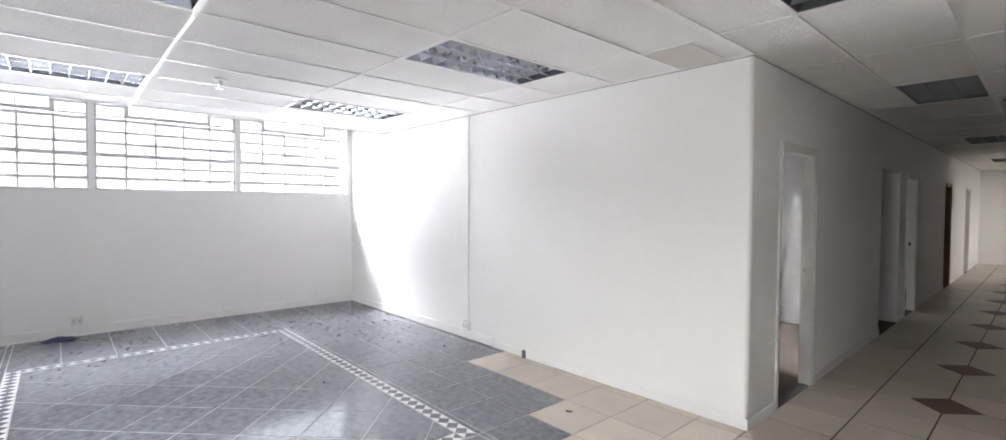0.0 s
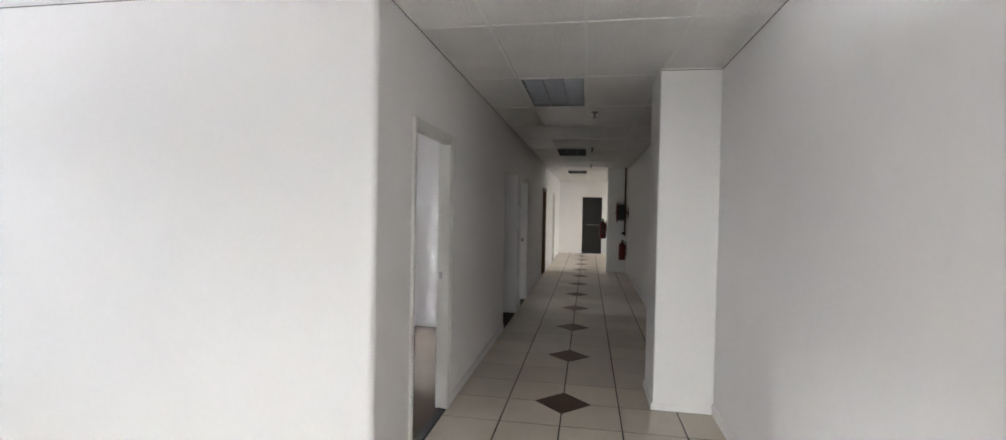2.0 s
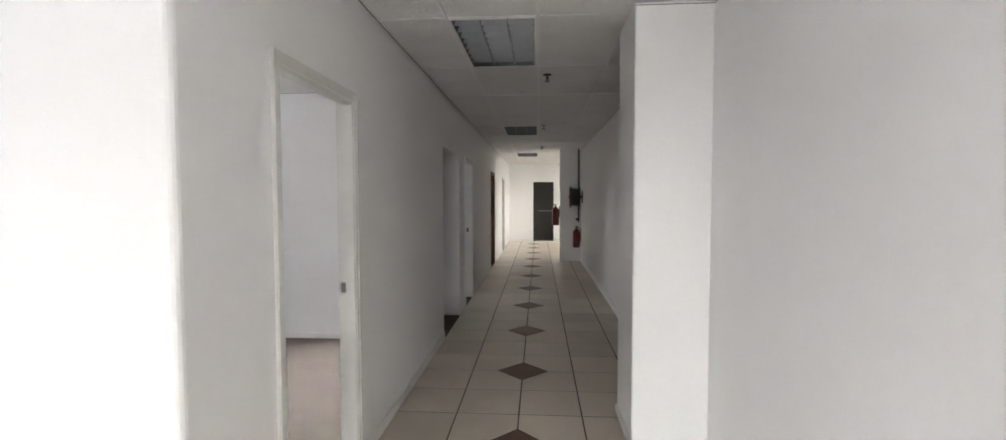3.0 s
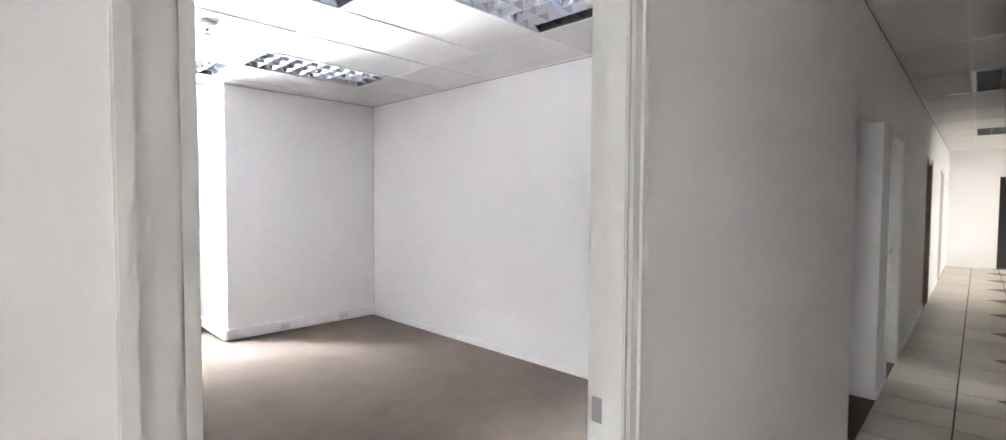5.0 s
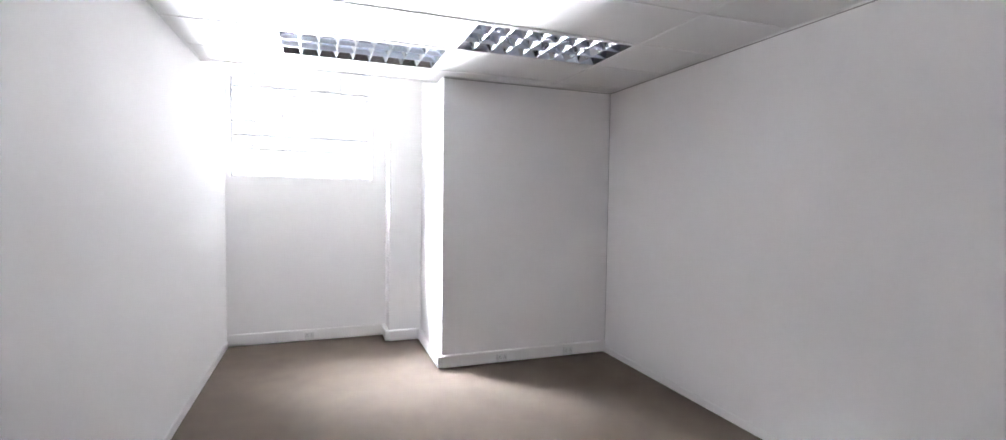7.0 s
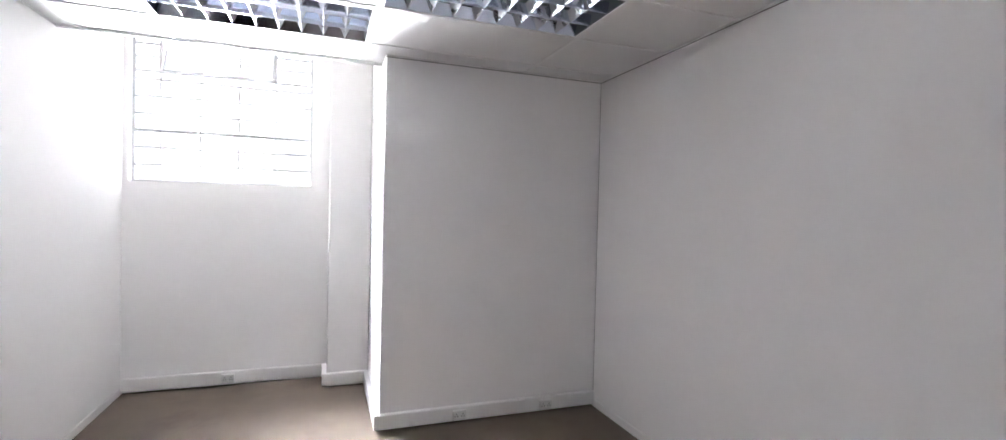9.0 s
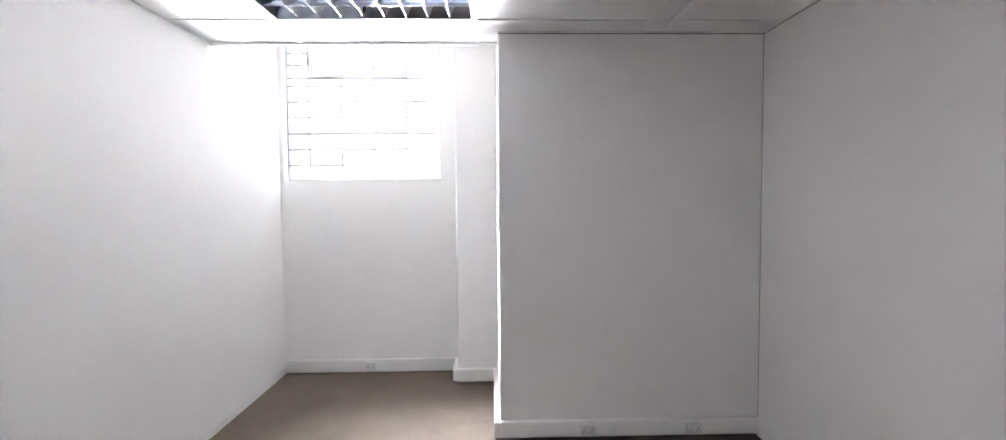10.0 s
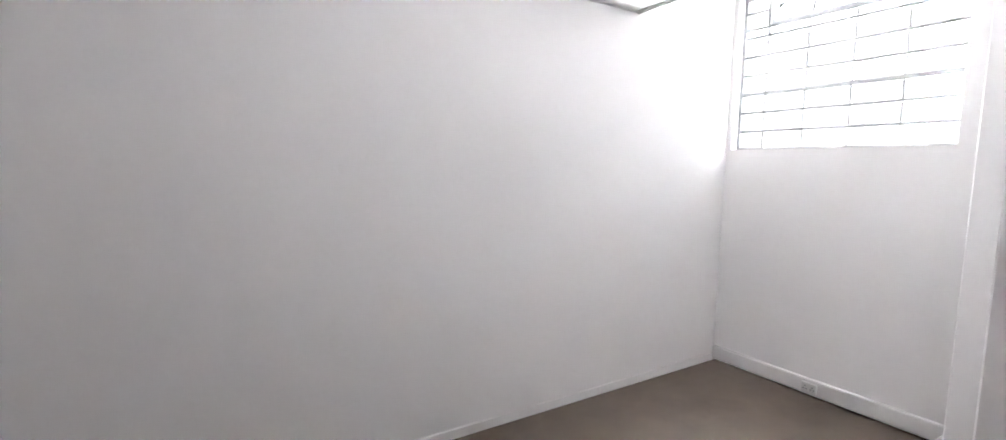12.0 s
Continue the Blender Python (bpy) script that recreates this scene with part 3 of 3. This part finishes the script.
skirting("power_trunking", [(WX, WX + 0.035, AY1 + 0.014, 5.99, 0.024, 0.128), (WX, -7.555, 5.99, 6.03, 0.024, 0.128), (-7.595, -7.555, 6.03, 6.345, 0.024, 0.128),
                            (-7.595, -6.515, 6.345, 6.385, 0.024, 0.128), (-6.555, -6.515, 6.385, OY - 0.014, 0.024, 0.128)], "white power trunking along the skirting")


# ================= sockets, conduits =================
def socket(m, w, h, label, parent_name="power_socket"):
    """Flat wall socket, front towards local -y, base at the wall."""
    s = new(parent_name)
    bm = bmesh.new()
    box(bm, -w / 2, w / 2, -0.02, 0, -h / 2, h / 2)
    bmesh.ops.bevel(bm, geom=bm.edges[:], offset=0.003, segments=2, affect="EDGES")
    part("plate", bm, PLASTIC, s)
    for dx in (-w / 4, w / 4):
        bm = bmesh.new()
        for px, pz in ((-0.010, -0.006), (0.010, -0.006), (0, 0.012)):
            rod(bm, (dx + px, -0.0195, pz), (dx + px, -0.021, pz), 0.0055, 8)
        part("holes", bm, DARK if w > 0.105 else SLOT, s)
    bm = bmesh.new()
    box(bm, -0.006, 0.006, -0.025, -0.02, -h * 0.36, -h * 0.16)
    part("switch", bm, PLASTIC, s)
    s.matrix_basis = m
    return tagged(s, label, "socket", "wall sockets")


socket(pose(WX, 0.68, 0.185, 0, 0, 90), 0.12, 0.12, "white double wall socket above the skirting")
socket(pose(-4.68, AY0 - 0.028, 0.165), 0.11, 0.11, "white surface socket at the foot of a conduit")
for y in (6.97, 7.68):
    socket(pose(-6.515, y, 0.068, 0, 0, 90), 0.10, 0.075, "small white socket in the trunking")
socket(pose(WX + 0.035, 5.21, 0.068, 0, 0, 90), 0.10, 0.075, "small white socket in the trunking")
back_box = solid("socket_box", [(-4.735, -4.625, AY0 - 0.028, AY0, 0.11, 0.22)], PLASTIC, bevel=0.003)
tagged(back_box, "white surface box behind a socket", "socket box")
conduit = solid("cable_conduit", [(-4.695, -4.670, AY0 - 0.016, AY0, 0.22, H + 0.02)], TRIM, bevel=0.002)
tagged(conduit, "thin white cable conduit running up the wall", "conduit")
stub = new("conduit_stub")
stub.location = (-3.69, AY0 - 0.03, 0)
bm = bmesh.new()
box(bm, -0.02, 0.02, -0.012, 0.012, 0.0, 0.085)
bmesh.ops.bevel(bm, geom=bm.edges[:], offset=0.003, segments=1, affect="EDGES")
part("pipe", bm, HOUSING, stub)
tagged(stub, "short grey cable stub against the skirting", "conduit")


# ================= sprinklers =================
def sprinkler(x, y, label, dark=False):
    s = new("sprinkler")
    s.location = (x, y, H - 0.003)
    s.scale = (1.0, 1.0, 1.0) if dark else (1.45, 1.45, 1.3)
    m = DARK if dark else CHROME
    bm = bmesh.new()
    lathe(bm, [(0.042, 0.0), (0.040, -0.006), (0.022, -0.012), (0.012, -0.013)], (0, 0, 0))
    part("rosette", bm, m if dark else PLASTIC, s)
    bm = bmesh.new()
    rod(bm, (0, 0, -0.012), (0, 0, -0.05), 0.010)
    part("stem", bm, m, s)
    for k in (-1, 1):
        bm = bmesh.new()
        rod(bm, (k * 0.010, 0, -0.036), (k * 0.016, 0, -0.062), 0.003, 6)
        part("arm", bm, m, s)
    bm = bmesh.new()
    lathe(bm, [(0.006, -0.058), (0.024, -0.064), (0.024, -0.067), (0.006, -0.069)], (0, 0, 0), "z", 16)
    part("deflector", bm, m, s)
    return tagged(s, label, "sprinkler", "sprinklers")


sprinkler(-4.80, 1.59, "small metal sprinkler head with white rosette")
sprinkler(-4.70, 5.73, "small metal sprinkler head with white rosette")
for y in (7.57, 10.86, 14.16):
    sprinkler(-0.30, y, "dark sprinkler head on the corridor ceiling", True)

# ================= fire equipment =================
reel = new("hose_reel")
reel.location = (RX, 14.62, 1.55)
bm = bmesh.new()
lathe(bm, [(0.05, -0.06), (0.25, -0.065), (0.26, -0.075), (0.25, -0.085), (0.17, -0.09), (0.17, -0.27), (0.25, -0.275), (0.26, -0.285), (0.25, -0.295), (0.05, -0.30)], (0, 0, 0), "x", 28)
part("drum", bm, RED, reel)
bm = bmesh.new()
for k in range(7):
    lathe(bm, [(0.175, -0.094 - k * 0.025), (0.225, -0.105 - k * 0.025), (0.175, -0.117 - k * 0.025)], (0, 0, 0), "x", 24)
part("hose", bm, DARK, reel, "black rubber hose")
bm = bmesh.new()
rod(bm, (0, 0, 0), (-0.32, 0, 0), 0.03, 14)
part("axle", bm, DARK, reel)
bm = bmesh.new()
box(bm, -0.012, 0, -0.09, 0.09, -0.14, 0.14)
part("wall_plate", bm, DARK, reel)
tagged(reel, "dark red fire hose reel mounted on the long wall", "hose reel")
pipe = new("fire_pipe")
pipe.location = (0.585, 14.915, 0)
bm = bmesh.new()
rod(bm, (0, 0, 1.26), (0, 0, H), 0.022, 12)
part("riser", bm, RED_PIPE, pipe)
bm = bmesh.new()
rod(bm, (0, 0, 0.95), (0, 0, 1.26), 0.018, 12)
part("drop", bm, RED_PIPE, pipe)
bm = bmesh.new()
lathe(bm, [(0.01, 0.98), (0.045, 1.0), (0.045, 1.03), (0.01, 1.05)], (-0.03, -0.04, 0), "z", 14)
part("valve", bm, DARK, pipe)
tagged(pipe, "dark red water pipe feeding the hose reel", "pipe")


def extinguisher(m, label):
    e = new("fire_extinguisher")
    bm = bmesh.new()
    lathe(bm, [(0.06, 0), (0.083, 0.01), (0.085, 0.03), (0.085, 0.36), (0.07, 0.41), (0.03, 0.44), (0.025, 0.46)], (0, 0, 0), "z", 20)
    part("cylinder", bm, RED, e)
    bm = bmesh.new()
    rod(bm, (0, 0, 0.46), (0, 0, 0.50), 0.022, 12)
    box(bm, -0.015, 0.015, -0.12, 0.02, 0.50, 0.515)
    part("valve_head", bm, DARK, e)
    bm = bmesh.new()
    for a, b in (((0.03, 0, 0.48), (0.095, 0, 0.44)), ((0.095, 0, 0.44), (0.10, 0, 0.12))):
        rod(bm, a, b, 0.011, 8)
    part("hose", bm, DARK, e)
    bm = bmesh.new()
    box(bm, -0.02, 0.02, 0.08, 0.10, 0.2, 0.47)
    part("bracket", bm, DARK, e)
    e.matrix_basis = m
    return tagged(e, label, "extinguisher", "fire extinguishers")


extinguisher(pose(0.53, 14.85, 0.34), "red fire extinguisher hung below the hose reel")
extinguisher(pose(0.04, 15.08, 0.86, 0, 0, -90), "red fire extinguisher hung on the wall's edge")

# ================= small things on the open room's floor =================
bm = bmesh.new()
bmesh.ops.create_icosphere(bm, subdivisions=3, radius=0.5)
for v in bm.verts:
    n = noise.noise(v.co * 4.0) * 0.35 + noise.noise(v.co * 9.0) * 0.12
    v.co = Vector((v.co.x * 0.16, v.co.y * 0.30, max(0.0, v.co.z) * 0.10)) * (1 + n)
    v.co.z = max(0.0, v.co.z)
for f in bm.faces:
    f.smooth = True
rag = part("cloth", bm, CLOTH)
rag.location = (-7.72, 0.53, 0.001)
tagged(rag, "crumpled dark blue cloth on the tiles", "cloth")
for (lx, ly, ll, la) in ((-2.47, 3.49, 0.05, 30), (-6.9, 2.9, 0.09, 80), (-7.3, 3.7, 0.03, 10), (-6.6, 3.9, 0.025, 140), (-5.6, 3.95, 0.03, 60), (-4.6, 3.8, 0.025, 20), (-5.1, 3.5, 0.02, 100), (-4.35, 2.3, 0.02, 50)):
    bm = bmesh.new()
    rod(bm, (-ll / 2, 0, 0.006), (ll / 2, 0, 0.006), 0.008, 8, 0.004)
    chip = part("debris", bm, DARK)
    chip.matrix_basis = pose(lx, ly, 0.002, 0, 0, la)
    tagged(chip, "small dark scrap lying on the tiles", "debris")

# ================= floor tiles =================
P = 0.448
GY = 5.905
G = 0.0048


def prism(name, poly, mat, z=0.0, gap=G, depth=0.012):
    """A tile from a convex outline: bevelled rim, flat top."""
    c = sum((Vector(p) for p in poly), Vector((0, 0))) / len(poly)
    n = len(poly)

    def inset(d):
        lines = []
        for k in range(n):
            a, b = Vector(poly[k]), Vector(poly[(k + 1) % n])
            t = (b - a).normalized()
            nrm = Vector((-t.y, t.x))
            if nrm.dot(c - a) < 0:
                nrm = -nrm
            lines.append((a + nrm * d, t))
        out = []
        for k in range(n):
            (p, t), (q, s) = lines[k - 1], lines[k]
            den = t.x * s.y - t.y * s.x
            if abs(den) < 1e-6:
                out.append(q)
                continue
            u = ((q.x - p.x) * s.y - (q.y - p.y) * s.x) / den
            out.append(p + t * u)
        return [o - c for o in out]
    lo, hi = inset(gap), inset(gap + 0.002)
    verts = [(p.x, p.y, -depth) for p in lo] + [(p.x, p.y, -0.0015) for p in lo] + [(p.x, p.y, 0) for p in hi]
    faces = [tuple(range(2 * n, 3 * n))]
    for k in range(n):
        j = (k + 1) % n
        faces += [(k, j, n + j, n + k), (n + k, n + j, 2 * n + j, 2 * n + k)]
    bm = bmesh.new()
    vs = [bm.verts.new(v) for v in verts]
    for f in faces:
        bm.faces.new([vs[i] for i in f])
    return mesh_of(name, bm, mat), Vector((c.x, c.y, z))


def area(poly):
    return abs(sum(a[0] * b[1] - b[0] * a[1] for a, b in zip(poly, poly[1:] + poly[:1]))) / 2


def clip(poly, x0, x1, y0, y1):
    for ax, lim, sgn in ((0, x0, 1), (0, x1, -1), (1, y0, 1), (1, y1, -1)):
        out = []
        for a, b in zip(poly, poly[1:] + poly[:1]):
            da, db = (a[ax] - lim) * sgn, (b[ax] - lim) * sgn
            if da >= 0:
                out.append(a)
            if (da > 0 > db) or (da < 0 < db):
                t = da / (da - db)
                out.append((a[0] + (b[0] - a[0]) * t, a[1] + (b[1] - a[1]) * t))
        poly = out
        if len(poly) < 3:
            return []
    clean = []
    for p in poly:
        if not clean or math.dist(p, clean[-1]) > 1e-4:
            clean.append(p)
    if len(clean) > 2 and math.dist(clean[0], clean[-1]) < 1e-4:
        clean.pop()
    return clean


cache = {}


def tile(parent, poly, mat, name="tile"):
    if len(poly) < 3 or area(poly) < 4e-4:
        return
    c = (sum(p[0] for p in poly) / len(poly), sum(p[1] for p in poly) / len(poly))
    key = (mat.name, tuple((round(p[0] - c[0], 3), round(p[1] - c[1], 3)) for p in poly))
    if key not in cache:
        cache[key] = prism(name, poly, mat, gap=0.0012 if name.startswith("inlay") else G)[0]
    ob = new(name, cache[key])
    ob.parent = parent
    ob.location = (c[0], c[1], random.uniform(-0.0006, 0.0006))
    return ob


def rect(x0, x1, y0, y1):
    return [(x0, y0), (x1, y0), (x1, y1), (x0, y1)]


# corridor: rows of square tiles with brown diamonds every third row
MID = -0.52
cxs = [CX, MID - P, MID, MID + P, MID + 2 * P, RX]
rows = range(-20, 33)
for j in rows:
    y0, y1 = GY + j * P, GY + (j + 1) * P
    y0, y1 = max(y0, BACK), min(y1, END)
    if y1 <= y0:
        continue
    for i, (a, b) in enumerate(zip(cxs, cxs[1:])):
        poly = rect(a, b, y0, y1)
        if j >= -3 and i in (1, 2):
            s = P / 2
            low, high = j % 3 == 0, (j + 1) % 3 == 0
            if low and i == 1:
                poly = [(a, y0), (b - s, y0), (b, y0 + s), (b, y1), (a, y1)]
            elif low:
                poly = [(a + s, y0), (b, y0), (b, y1), (a, y1), (a, y0 + s)]
            elif high and i == 1:
                poly = [(a, y0), (b, y0), (b, y1 - s), (b - s, y1), (a, y1)]
            elif high:
                poly = [(a, y0), (b, y0), (b, y1), (a + s, y1), (a, y1 - s)]
        tile(floor_corridor, poly, BEIGE)
for k in range(0, 11):
    yc = GY + 3 * P * k
    s = P / 2
    if yc < END - 0.3:
        tile(floor_corridor, [(MID - s, yc), (MID, yc - s), (MID + s, yc), (MID, yc + s)], BROWN, "diamond_tile")
for i in range(6):
    for j in range(12):
        tile(floor_corridor, clip(rect(RX + i * P, RX + (i + 1) * P, 15.2 + j * P, 15.2 + (j + 1) * P), RX, 3.4, 15.2, END), BEIGE)

# open room: grey tiles, beige tiles stepping in, diagonal field inside an inlaid border
IX0, IX1, IY0, IY1, SW = -6.62, -2.67, 0.13, 2.72, 0.11
xs = [-2.655 - 0.45 * k for k in range(12, -1, -1)] + [-2.205, -1.755, CX]
xs[0] = WX
for j in range(-21, -3):
    y0, y1 = max(GY + j * P, BACK), min(GY + (j + 1) * P, AY0)
    if y1 - y0 < 0.01:
        continue
    for a, b in zip(xs, xs[1:]):
        xm, ym = (a + b) / 2, (y0 + y1) / 2
        beige = xm > -2.2 or (ym > 3.65 and xm > -4.02) or (ym > 3.2 and xm > -2.66)
        mat = BEIGE if beige else GREY
        full = rect(a, b, y0, y1)
        for piece in (clip(full, -99, 99, IY1, 99), clip(full, -99, 99, -99, IY0), clip(full, -99, IX0, IY0, IY1), clip(full, IX1, 99, IY0, IY1)):
            tile(floor_room, piece, mat)
r = 0.441 / math.sqrt(2)
DX0, DY0 = -3.751, 2.379
for i in range(-16, 17):
    for j in range(-16, 17):
        cx, cy = DX0 + (i + j) * r, DY0 + (i - j) * r
        tile(floor_room, clip([(cx - r, cy), (cx, cy - r), (cx + r, cy), (cx, cy + r)], IX0 + SW, IX1 - SW, IY0 + SW, IY1 - SW), GREY)


def strip(x0, y0, along, length):
    """Border strip of white triangles and grey diamonds."""
    n = round(length / 0.11)
    s = length / n
    for k in range(n):
        a, b = k * s, (k + 1) * s
        m = (a + b) / 2

        def at(u, v):
            return (x0 + u, y0 + v) if along == "x" else (x0 + v, y0 + u)
        for mat, pts in ((INLAY_W, [(a, 0), (b, 0), (m, SW / 2)]), (INLAY_W, [(a, SW), (b, SW), (m, SW / 2)]),
                         (INLAY_G, [(a, 0), (m, SW / 2), (a, SW)]), (INLAY_G, [(b, 0), (m, SW / 2), (b, SW)])):
            inlay.append((mat, [at(u, v) for u, v in pts]))


inlay = []
strip(IX0, IY1 - SW, "x", IX1 - IX0)
strip(IX0, IY0, "x", IX1 - IX0)
strip(IX0, IY0 + SW, "y", IY1 - IY0 - 2 * SW)
strip(IX1 - SW, IY0 + SW, "y", IY1 - IY0 - 2 * SW)
for mat, pts in inlay:
    tile(floor_room, pts, mat, "inlay_triangle" if mat is INLAY_W else "inlay_piece")
